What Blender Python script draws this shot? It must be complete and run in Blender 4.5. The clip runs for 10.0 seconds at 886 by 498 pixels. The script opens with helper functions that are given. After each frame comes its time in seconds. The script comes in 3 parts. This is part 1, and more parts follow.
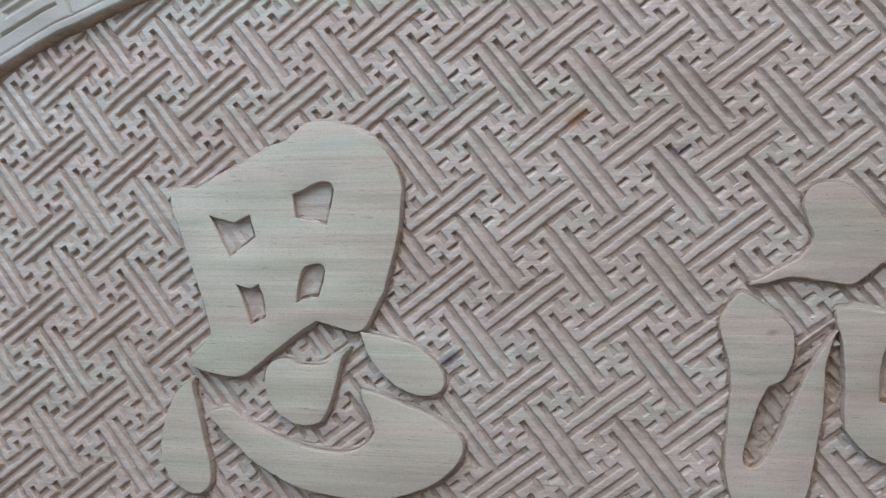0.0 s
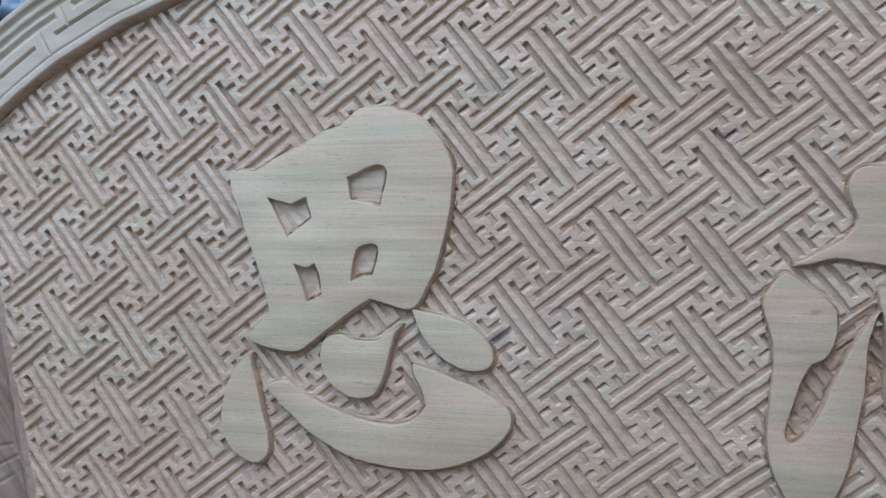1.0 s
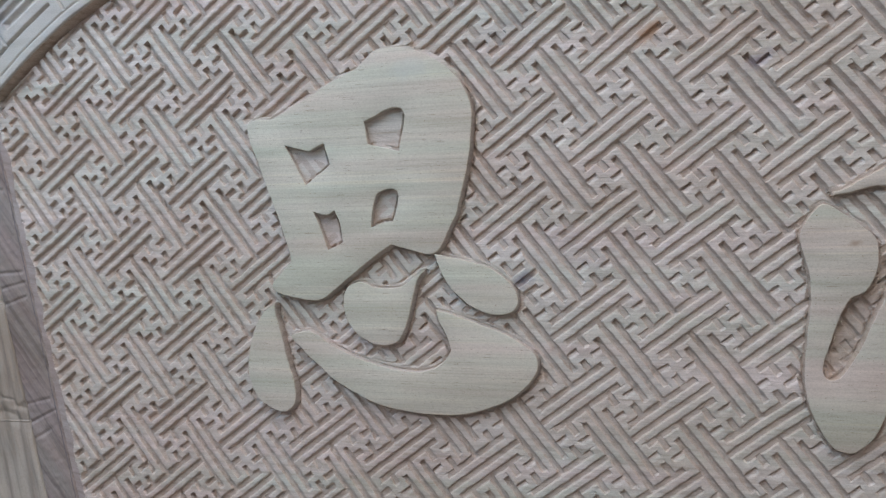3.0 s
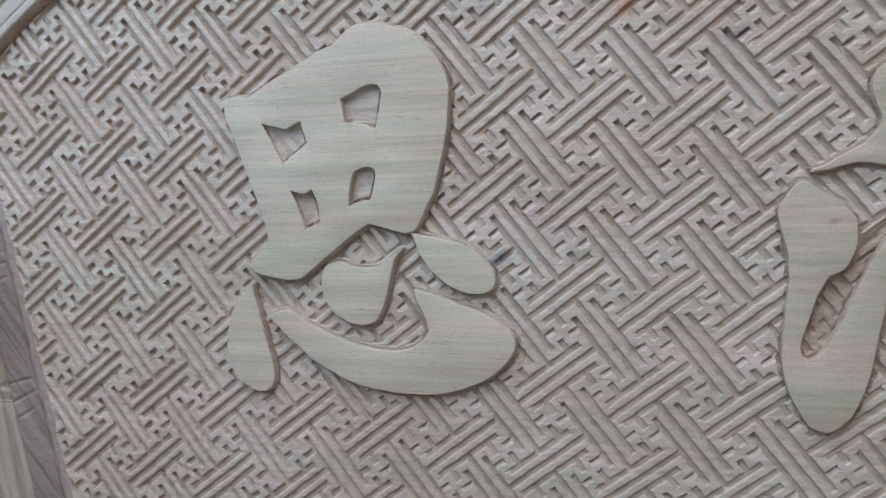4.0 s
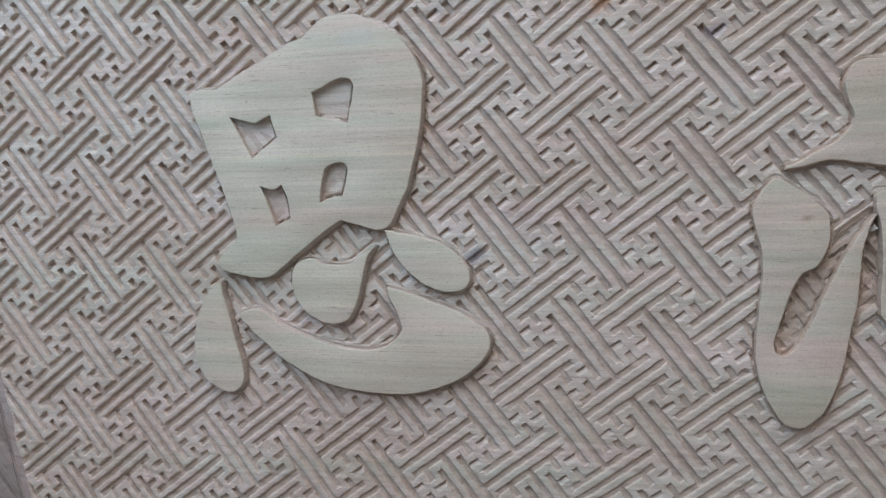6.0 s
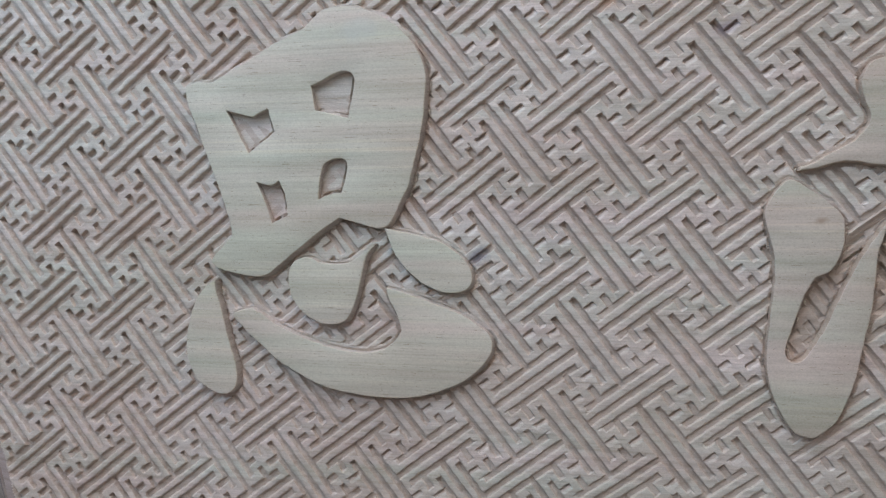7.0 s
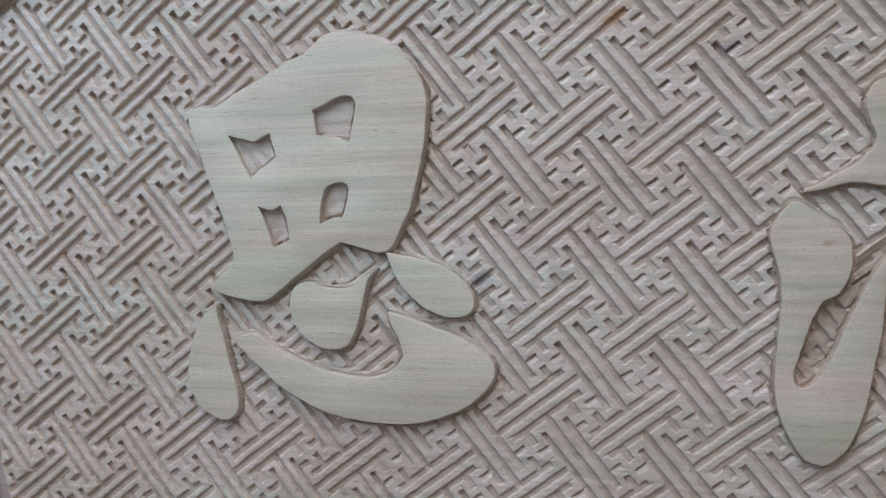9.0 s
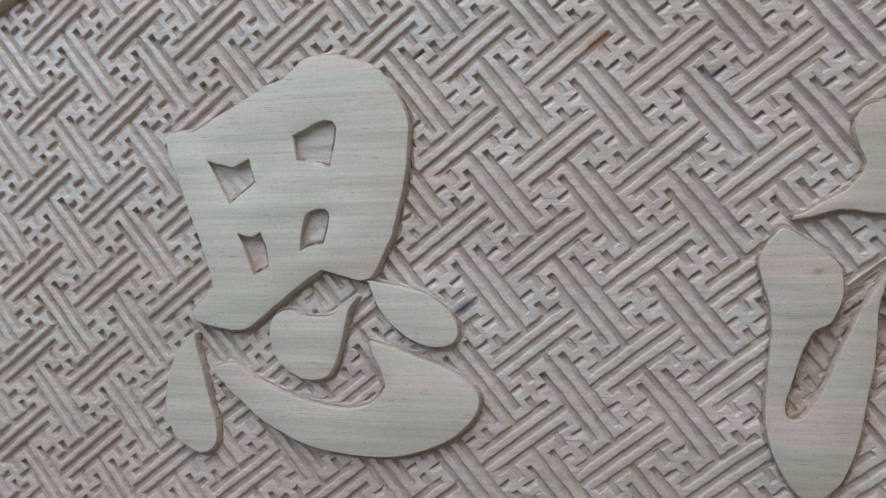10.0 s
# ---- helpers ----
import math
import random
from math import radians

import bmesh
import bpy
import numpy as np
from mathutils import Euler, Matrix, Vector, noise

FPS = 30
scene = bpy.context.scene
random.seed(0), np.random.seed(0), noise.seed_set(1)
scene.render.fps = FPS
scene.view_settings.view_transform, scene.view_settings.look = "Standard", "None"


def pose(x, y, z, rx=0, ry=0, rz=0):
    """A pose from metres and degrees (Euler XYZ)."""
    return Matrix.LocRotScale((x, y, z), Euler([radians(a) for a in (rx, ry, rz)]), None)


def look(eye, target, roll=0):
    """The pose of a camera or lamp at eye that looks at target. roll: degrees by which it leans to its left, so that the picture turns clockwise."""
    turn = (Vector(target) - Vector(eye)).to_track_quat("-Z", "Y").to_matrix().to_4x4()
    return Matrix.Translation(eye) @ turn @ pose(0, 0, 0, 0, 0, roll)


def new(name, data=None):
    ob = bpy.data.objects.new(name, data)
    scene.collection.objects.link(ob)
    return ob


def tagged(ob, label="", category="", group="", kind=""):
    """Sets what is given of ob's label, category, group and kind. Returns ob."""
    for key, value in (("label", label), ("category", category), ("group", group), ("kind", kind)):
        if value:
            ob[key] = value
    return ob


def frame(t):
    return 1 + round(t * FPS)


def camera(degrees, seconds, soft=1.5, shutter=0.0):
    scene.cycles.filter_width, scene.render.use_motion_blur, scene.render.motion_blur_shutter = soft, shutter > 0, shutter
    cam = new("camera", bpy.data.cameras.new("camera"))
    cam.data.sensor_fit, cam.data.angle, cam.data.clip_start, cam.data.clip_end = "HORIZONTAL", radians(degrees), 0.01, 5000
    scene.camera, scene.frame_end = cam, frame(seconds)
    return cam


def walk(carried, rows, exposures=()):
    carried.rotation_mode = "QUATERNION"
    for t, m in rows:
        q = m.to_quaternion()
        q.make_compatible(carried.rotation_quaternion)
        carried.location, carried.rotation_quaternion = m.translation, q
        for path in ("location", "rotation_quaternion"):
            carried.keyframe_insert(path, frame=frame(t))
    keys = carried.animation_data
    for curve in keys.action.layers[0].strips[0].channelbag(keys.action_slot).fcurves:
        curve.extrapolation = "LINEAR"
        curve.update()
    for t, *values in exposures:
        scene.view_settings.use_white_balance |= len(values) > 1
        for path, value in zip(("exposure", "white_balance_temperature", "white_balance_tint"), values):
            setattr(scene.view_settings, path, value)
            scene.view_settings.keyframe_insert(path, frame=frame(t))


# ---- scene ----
# Camera: a phone held over a carved plaque that lies on a workbench.
TOP = 0.85  # height of the carved ground's ridge tops above the floor
cam = camera(62.66, 10.0, soft=1.4)
ROWS = [
    (0, (0.1116, -0.6399, 0.0306), (-0.16626, 0.98567, 0.02839), 0.42),
    (0.5, (0.1019, -0.6509, 0.0321), (-0.17348, 0.98461, 0.02126), 0.38),
    (1, (0.0917, -0.6682, 0.0219), (-0.19728, 0.98026, 0.01344), 0.78),
    (1.5, (0.0817, -0.6766, 0.0161), (-0.21637, 0.97631, 0.00232), 0.46),
    (2, (0.0832, -0.6748, 0.0140), (-0.22970, 0.97323, -0.00710), 0.16),
    (2.5, (0.0892, -0.6607, 0.0071), (-0.23735, 0.97123, -0.01946), -0.81),
    (4, (0.1226, -0.6398, -0.0022), (-0.24940, 0.96665, -0.05827), -1.01),
    (4.5, (0.1286, -0.6291, 0.0023), (-0.23655, 0.96920, -0.06853), -0.67),
    (5, (0.1327, -0.6291, -0.0004), (-0.22132, 0.97243, -0.07348), -1.00),
    (5.5, (0.1238, -0.6357, 0.0005), (-0.21325, 0.97449, -0.06999), -0.97),
    (7, (0.1052, -0.6137, -0.0075), (-0.19970, 0.97816, -0.05774), -0.17),
    (7.5, (0.1004, -0.6109, -0.0096), (-0.20468, 0.97748, -0.05141), 0.52),
    (8, (0.1041, -0.6038, -0.0130), (-0.21329, 0.97616, -0.04015), 0.32),
    (8.5, (0.1103, -0.5999, -0.0164), (-0.21741, 0.97543, -0.03552), -0.12),
    (9, (0.1138, -0.6065, -0.0034), (-0.21735, 0.97558, -0.03172), -0.50),
    (9.5, (0.1110, -0.6010, 0.0040), (-0.21698, 0.97594, -0.02127), 0.10),
    (10, (0.1230, -0.5899, 0.0068), (-0.21405, 0.97676, -0.01126), -0.64),
]
LAID = pose(0, 0, TOP, -90, 0, 0)
walk(cam, [(t, LAID @ look(eye, Vector(eye) + Vector(way), roll)) for t, eye, way, roll in ROWS],
     exposures=[(0.0, 0.0), (10.0, 0.0)])

# World and light: cool daylight from unseen windows north and west; the east lamp is added fill.
SKY_POWER, WINDOW_NORTH, WINDOW_WEST, FILL_EAST = 0.085, 58.0, 31.0, 5.0
world = bpy.data.worlds.new("world")
scene.world = world
world.use_nodes = True
sky = world.node_tree.nodes.new("ShaderNodeTexSky")
sky.sky_type, sky.sun_disc = "NISHITA", False
sky.sun_elevation, sky.sun_rotation = radians(40), radians(200)
world.node_tree.links.new(sky.outputs[0], world.node_tree.nodes["Background"].inputs[0])
world.node_tree.nodes["Background"].inputs[1].default_value = SKY_POWER


def light_panel(name, eye, target, wide, high, power, colour):
    lamp = bpy.data.lights.new(name, "AREA")
    lamp.shape, lamp.size, lamp.size_y, lamp.energy, lamp.color = "RECTANGLE", wide, high, power, colour
    ob = new(name, lamp)
    ob.matrix_world = look(eye, target)
    return ob


light_panel("light_panel", (-0.1, 2.69, 2.1), (-0.1, 0.0, 1.0), 1.9, 2.1, WINDOW_NORTH, (0.985, 0.935, 0.98))
light_panel("light_panel", (-1.09, 1.3, 1.9), (0.0, 0.1, 0.85), 1.7, 1.6, WINDOW_WEST, (0.43, 0.68, 1.0))
# added fill lamp without a known source, softens the shade in the grooves
light_panel("light_panel", (2.19, 0.2, 2.1), (0.0, 0.2, 1.0), 2.1, 2.1, FILL_EAST, (1.0, 0.90, 0.82))


# Materials
def material(name, rough=0.6):
    m = bpy.data.materials.new(name)
    m.use_nodes = True
    n, l = m.node_tree.nodes, m.node_tree.links
    b = n["Principled BSDF"]
    b.inputs["Roughness"].default_value = rough
    b.inputs["Specular IOR Level"].default_value = 0.35
    return m, n, l, b


def node(n, kind, **values):
    made = n.new(kind)
    for key, value in values.items():
        made.inputs[key].default_value = value
    return made


def ramp(n, l, source, stops):
    r = n.new("ShaderNodeValToRGB")
    while len(r.color_ramp.elements) < len(stops):
        r.color_ramp.elements.new(0.5)
    for e, (at, c) in zip(r.color_ramp.elements, stops):
        e.position, e.color = at, (*c, 1)
    l.new(source, r.inputs[0])
    return r.outputs[0]


def mix(n, l, kind, fac, a, b):
    m = n.new("ShaderNodeMix")
    m.data_type, m.blend_type = "RGBA", kind
    for socket, value in ((m.inputs["Factor"], fac), (m.inputs["A"], a), (m.inputs["B"], b)):
        if isinstance(value, bpy.types.NodeSocket):
            l.new(value, socket)
        elif isinstance(value, tuple):
            socket.default_value = (*value, 1)
        else:
            socket.default_value = value
    return m.outputs["Result"]


def wood(name, pale, dark, rough, fleck=0.3, bump=0.2, turn=0.0, blotch=0.25, tint=(0.9, 0.84, 0.80), tool=0.0, stains=(), grain=(1.6, 260), line=0.8, band=0.02, crest=1.07, dashes=0.0):
    """Bare wood: long streaks along x, short pores, broad blotches; tool: fine chisel scratches; dashes: sparse dark flecks and pale lines."""
    m, n, l, b = material(name, rough)
    co = n.new("ShaderNodeTexCoord").outputs["Object"]

    def field(sx, sy, sz, scale, detail, rz=0.0, twist=0.0):
        turned = n.new("ShaderNodeMapping")
        turned.inputs["Rotation"].default_value = (0, 0, radians(rz))
        l.new(co, turned.inputs["Vector"])
        mp = n.new("ShaderNodeMapping")
        mp.inputs["Scale"].default_value = (sx, sy, sz)
        l.new(turned.outputs[0], mp.inputs["Vector"])
        t = node(n, "ShaderNodeTexNoise", Scale=scale, Detail=detail, Roughness=0.55, Distortion=twist)
        l.new(mp.outputs[0], t.inputs["Vector"])
        return t.outputs["Fac"]

    streak = field(*grain, 90, 1.0, 6, turn, 0.06)
    fine = field(6, 1300, 300, 1.0, 2, turn)
    pores = field(60, 1100, 300, 1.0, 2, turn)
    broad = field(5, 9, 9, 1.0, 3)
    base = ramp(n, l, streak, [(0.30, dark), (0.52, pale), (0.75, tuple(min(1, c * crest) for c in pale))])
    lines = ramp(n, l, fine, [(0.30, (0.86, 0.84, 0.80)), (0.55, (1, 1, 1))])
    col = mix(n, l, "MULTIPLY", line, base, lines)
    hue = ramp(n, l, field(1.5, 30, 16, 1.0, 3, turn), [(0.36, (1 - 1.5 * band, 1 - 0.3 * band, 1 - 1.2 * band)), (0.64, (1 + 0.5 * band, 1 - 0.3 * band, 1 - 0.4 * band))])
    col = mix(n, l, "MULTIPLY", 1.0, col, hue)
    dots = ramp(n, l, pores, [(0.29, (0.55, 0.47, 0.40)), (0.345, (1, 1, 1))])
    col = mix(n, l, "MULTIPLY", fleck, col, dots)
    stain = ramp(n, l, broad, [(0.35, tint), (0.62, (1, 1, 1))])
    col = mix(n, l, "MULTIPLY", blotch, col, stain)
    speck = ramp(n, l, field(700, 900, 700, 1.0, 2), [(0.30, (0.86, 0.84, 0.82)), (0.55, (1, 1, 1)), (0.75, (1.06, 1.05, 1.04))])
    col = mix(n, l, "MULTIPLY", 0.8, col, speck)
    if dashes:
        flecks = ramp(n, l, field(330, 800, 500, 1.0, 1, 3), [(0.225, (0.58, 0.47, 0.40)), (0.275, (1, 1, 1))])
        col = mix(n, l, "MULTIPLY", dashes, col, flecks)
        shine = ramp(n, l, field(3, 230, 120, 1.0, 2, -0.6, 0.04), [(0.60, (1, 1, 1)), (0.70, (1.085, 1.08, 1.03))])
        col = mix(n, l, "MULTIPLY", dashes, col, shine)
    rag = field(90, 90, 90, 1.0, 4)
    for sx, sy, rx, ry, rz, colour, force in stains:
        mp = n.new("ShaderNodeMapping")
        mp.vector_type = "TEXTURE"
        mp.inputs["Location"].default_value = (sx, sy, 0)
        mp.inputs["Rotation"].default_value = (0, 0, radians(rz))
        mp.inputs["Scale"].default_value = (rx, ry, 1)
        l.new(co, mp.inputs["Vector"])
        far = n.new("ShaderNodeVectorMath")
        far.operation = "LENGTH"
        flat = node(n, "ShaderNodeVectorMath")
        flat.operation = "MULTIPLY"
        flat.inputs[1].default_value = (1, 1, 0)
        l.new(mp.outputs[0], flat.inputs[0])
        l.new(flat.outputs[0], far.inputs[0])
        shift = n.new("ShaderNodeMath")
        shift.operation = "MULTIPLY_ADD"
        shift.inputs[1].default_value = 1.4
        l.new(rag, shift.inputs[0])
        l.new(far.outputs["Value"], shift.inputs[2])
        patch = ramp(n, l, shift.outputs[0], [(0.9, (force,) * 3), (1.7, (0, 0, 0))])
        patch.node.color_ramp.elements[1].position = 1.0
        patch.node.color_ramp.elements[0].position = 0.55
        half = n.new("ShaderNodeMath")
        half.operation = "MULTIPLY"
        half.inputs[1].default_value = 0.6
        l.new(shift.outputs[0], half.inputs[0])
        l.new(half.outputs[0], patch.node.inputs[0])
        col = mix(n, l, "MIX", patch, col, colour)
    l.new(col, b.inputs["Base Color"])
    height = fine
    if tool:
        cuts = field(110, 330, 200, 1.0, 3, 8)
        add = n.new("ShaderNodeMath")
        add.operation = "MULTIPLY_ADD"
        add.inputs[1].default_value = tool
        l.new(cuts, add.inputs[0])
        l.new(fine, add.inputs[2])
        height = add.outputs[0]
    bp = node(n, "ShaderNodeBump", Strength=bump, Distance=0.0006)
    l.new(height, bp.inputs["Height"])
    l.new(bp.outputs[0], b.inputs["Normal"])
    return m


KNOT, INK, SMUDGE, PURPLE = (0.44, 0.265, 0.16), (0.10, 0.10, 0.15), (0.30, 0.25, 0.23), (0.24, 0.19, 0.22)
GROUND_STAINS = (  # x, y, half sizes, turn, colour, strength
    (0.122, 0.165, 0.020, 0.008, 40, KNOT, 0.95), (0.010, -0.049, 0.012, 0.009, 20, INK, 0.75),
    (-0.004, 0.177, 0.045, 0.016, 20, SMUDGE, 0.30), (0.055, -0.020, 0.05, 0.02, -50, SMUDGE, 0.22), (0.207, 0.133, 0.018, 0.008, 30, PURPLE, 0.6),
)
GROUND_WOOD = wood("ground_wood", (0.667, 0.583, 0.520), (0.536, 0.450, 0.382), 0.5, 0.35, 0.6, 0, 0.7, (0.84, 0.75, 0.70), 1.6, GROUND_STAINS, (8.0, 220), 0.8, 0.06, 1.14)
STROKE_STAINS = ((-0.200, 0.093, 0.0025, 0.0012, 0, (0.30, 0.22, 0.16), 0.7), (-0.095, 0.145, 0.03, 0.012, 0, (0.52, 0.52, 0.47), 0.35))
STROKE_WOOD = wood("stroke_wood", (0.655, 0.590, 0.490), (0.568, 0.500, 0.402), 0.6, 0.7, 0.18, 0, 0.8, (0.90, 0.85, 0.83), 0.0, STROKE_STAINS, (7.0, 150), 0.8, 0.07, 1.12, 0.8)
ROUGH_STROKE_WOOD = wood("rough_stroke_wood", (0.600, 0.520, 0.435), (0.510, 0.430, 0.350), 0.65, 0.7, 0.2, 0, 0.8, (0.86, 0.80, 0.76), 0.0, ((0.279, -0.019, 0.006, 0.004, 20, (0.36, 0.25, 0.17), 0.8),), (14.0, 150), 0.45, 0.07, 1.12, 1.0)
RIM_WOOD = wood("rim_wood", (0.53, 0.485, 0.42), (0.43, 0.385, 0.325), 0.55, 0.3, 0.15, 0, 0.8, (0.82, 0.76, 0.70), 0.0, ((-0.556, 0.222, 0.055, 0.034, 58, (0.27, 0.245, 0.225), 0.8), (-0.515, 0.255, 0.03, 0.006, 42, (0.36, 0.31, 0.27), 0.5)), (6, 60), 0.25)
MARGIN_WOOD = wood("margin_wood", (0.345, 0.280, 0.252), (0.190, 0.150, 0.136), 0.6, 0.3, 0.4, 52, 0.7, (0.78, 0.66, 0.58), 0.0, (), (5, 160), 0.9, 0.04, 1.2)
BATTEN_WOOD = wood("batten_wood", (0.47, 0.395, 0.325), (0.28, 0.228, 0.185), 0.7, 0.3, 0.1, 78, 0.7, (0.66, 0.57, 0.48), 0.0, (), (7, 90), 0.3)
# Carries the shade of the cuts in its browner colour, and torn ground's brown.
RECESS_SHADE_WOOD = wood("recess_shade_wood", (0.572, 0.472, 0.395), (0.465, 0.377, 0.308), 0.6, 0.3, 0.5, 0, 0.5, (0.86, 0.77, 0.72), 1.6, GROUND_STAINS, (3.0, 160), 0.4)
BORDER_WOOD = wood("border_wood", (0.44, 0.362, 0.328), (0.35, 0.285, 0.252), 0.6, 0.3, 0.4, 12, 0.7, (0.82, 0.72, 0.66), 0.8, (), (5, 160), 0.6)
# Cut edges and fibres; wall shade and dimmed lit edges are in its colour.
CUT_WOOD = wood("cut_wood", (0.53, 0.45, 0.385), (0.41, 0.34, 0.285), 0.6, 0.4, 0.4)
RAW_WOOD = wood("raw_wood", (0.50, 0.39, 0.305), (0.36, 0.27, 0.20), 0.65, 0.4, 0.5)
OFFCUT_WOOD = wood("offcut_wood", (0.21, 0.175, 0.155), (0.13, 0.105, 0.09), 0.7, 0.4, 0.4, 0, 0.7)
BENCH_WOOD = wood("bench_wood", (0.06, 0.045, 0.038), (0.035, 0.028, 0.024), 0.7, 0.5, 0.4, 0, 0.6)


def plain(name, a, b_, rough, scale):
    m, n, l, b = material(name, rough)
    co = n.new("ShaderNodeTexCoord").outputs["Object"]
    t = node(n, "ShaderNodeTexNoise", Scale=scale, Detail=6.0)
    l.new(co, t.inputs["Vector"])
    l.new(ramp(n, l, t.outputs["Fac"], [(0.3, a), (0.7, b_)]), b.inputs["Base Color"])
    bp = node(n, "ShaderNodeBump", Strength=0.3, Distance=0.002)
    l.new(t.outputs["Fac"], bp.inputs["Height"])
    l.new(bp.outputs[0], b.inputs["Normal"])
    return m


PLASTER = plain("plaster", (0.66, 0.64, 0.61), (0.76, 0.74, 0.71), 0.9, 3)
CONCRETE = plain("concrete", (0.16, 0.15, 0.14), (0.24, 0.23, 0.21), 0.85, 5)
BLUE_CLOTH = plain("blue_cloth", (0.16, 0.24, 0.36), (0.24, 0.34, 0.48), 0.6, 25)
PENCIL = plain("pencil", (0.13, 0.105, 0.10), (0.22, 0.18, 0.165), 0.5, 300)
PALE_CHIP = plain("pale_chip", (0.80, 0.78, 0.74), (0.88, 0.86, 0.82), 0.35, 90)


# Mesh helpers
def mesh_object(name, verts, faces, mat, parent=None, smooth=False, label=""):
    me = bpy.data.meshes.new(name)
    me.from_pydata(verts, [], faces)
    me.materials.append(mat)
    if smooth:
        me.shade_smooth()
    ob = new(name, me)
    if parent:
        ob.parent = parent
    return tagged(ob, label) if label else ob


def part(name, bm, mat, parent=None, label="", smooth=False):
    me = bpy.data.meshes.new(name)
    bm.to_mesh(me)
    bm.free()
    me.materials.append(mat)
    if smooth:
        me.shade_smooth()
    ob = new(name, me)
    if parent:
        ob.parent = parent
    return tagged(ob, label) if label else ob


def box(x0, y0, z0, x1, y1, z1, bevel=0.0):
    bm = bmesh.new()
    bmesh.ops.create_cube(bm, size=1.0)
    bm.transform(Matrix.Translation(((x0 + x1) / 2, (y0 + y1) / 2, (z0 + z1) / 2)) @ Matrix.Diagonal((x1 - x0, y1 - y0, z1 - z0, 1)))
    if bevel:
        bmesh.ops.bevel(bm, geom=bm.edges[:], offset=bevel, segments=2, affect="EDGES")
    return bm


def prism(outline, z0, z1):
    """A flat slab with the given outline in plan."""
    bm = bmesh.new()
    low = [bm.verts.new((x, y, z0)) for x, y in outline]
    high = [bm.verts.new((x, y, z1)) for x, y in outline]
    bm.faces.new(high)
    bm.faces.new(low[::-1])
    for i in range(len(outline)):
        j = (i + 1) % len(outline)
        bm.faces.new((low[i], low[j], high[j], high[i]))
    bmesh.ops.recalc_face_normals(bm, faces=bm.faces[:])
    return bm


def flow(points, steps=5):
    """A smooth closed line through control points in mm; a third value marks a sharp corner."""
    p = np.array([q[:2] for q in points], float) / 1000
    n, out = len(p), []
    slope = [np.zeros(2) if len(points[i]) > 2 else (p[(i + 1) % n] - p[i - 1]) / 2 for i in range(n)]
    for i in range(n):
        a, b, s, e = p[i], p[(i + 1) % n], slope[i], slope[(i + 1) % n]
        span = np.linalg.norm(b - a)
        s, e = (v * min(1.0, span / (np.linalg.norm(v) + 1e-9)) for v in (s, e))
        for k in range(steps):
            t = k / steps
            out.append((2 * t**3 - 3 * t**2 + 1) * a + (t**3 - 2 * t**2 + t) * s + (3 * t**2 - 2 * t**3) * b + (t**3 - t**2) * e)
    return np.array(out)


# Outlines of the brushed characters, in mm on the plaque.
FIELD_BODY = [
    (-257.2, 100), (-252.3, 103.9), (-244.5, 105.7), (-230.5, 105.5), (-212.7, 114.9), (-184.7, 128.8), (-166.4, 138.8), (-143.9, 148.5),
    (-128.2, 161.9), (-113.5, 165.3), (-99.1, 164.7), (-85.4, 161.3), (-73, 155.6), (-62.8, 149), (-53.1, 141.1), (-45.6, 132.4),
    (-39.2, 121.8), (-34.8, 110.4), (-33.5, 99.1), (-34.9, 82.1), (-35.7, 69.4), (-39.2, 50.3), (-44.3, 30.2), (-49.4, 10.9),
    (-56, -2.6), (-62.6, -16.1), (-66.5, -22.1), (-71.4, -25.4), (-77.8, -25.8), (-88.4, -23.2), (-99.1, -20.3), (-112.1, -17.1, 1),
    (-129.5, -28.2), (-154.1, -47.4), (-176.3, -64.9), (-183.4, -68.9), (-190.9, -70), (-203.6, -68.8), (-218.1, -65.9), (-228.6, -62.5),
    (-234.3, -58.2), (-233.5, -53.3), (-226.1, -45.2), (-213.8, -33, 1), (-216.2, -20.7), (-227, 12.4), (-238.1, 40.2), (-247, 65.3),
    (-254.4, 84.1),
]
HOLE_A = [
    (-217.7, 79.4, 1), (-193.2, 72.9, 1), (-177.6, 80, 1), (-171.6, 59.5, 1), (-196.8, 41.1, 1),
]
HOLE_B = [
    (-136.8, 98.8, 1), (-125.2, 103.3), (-114.7, 108.7), (-107.1, 110.3), (-100.2, 108.5), (-97.1, 104.3), (-98, 93.9), (-103, 70.1, 1),
    (-113.7, 72.5), (-133.1, 77.9, 1),
]
HOLE_C = [
    (-189.8, 15.3, 1), (-175.7, 11.9), (-168.1, 16.4, 1), (-162.9, 4.4), (-160.2, -13.9, 1), (-175.2, -21.6, 1), (-182.4, -1.1),
]
HOLE_D = [
    (-127.1, 26.8), (-120.9, 33.3), (-110.5, 35), (-104.6, 31.3), (-104.9, 22.2), (-109.8, 4.4, 1), (-119.6, 4.1), (-131.3, -0.8, 1),
    (-130.3, 12.5),
]
DOT_LEFT = [
    (-232.8, -74.4, 1), (-232, -83), (-228.9, -93.9), (-224.3, -110.1), (-220.3, -128), (-215.1, -144.2), (-212.7, -157.8), (-213.1, -168.2),
    (-217, -175), (-224.3, -179.1), (-233.2, -178.1), (-243.8, -173.3), (-253.2, -165.3), (-259.8, -151.7), (-262.4, -136.2), (-260.7, -119.6),
    (-256.3, -103), (-249.6, -88.7), (-242, -79.9),
]
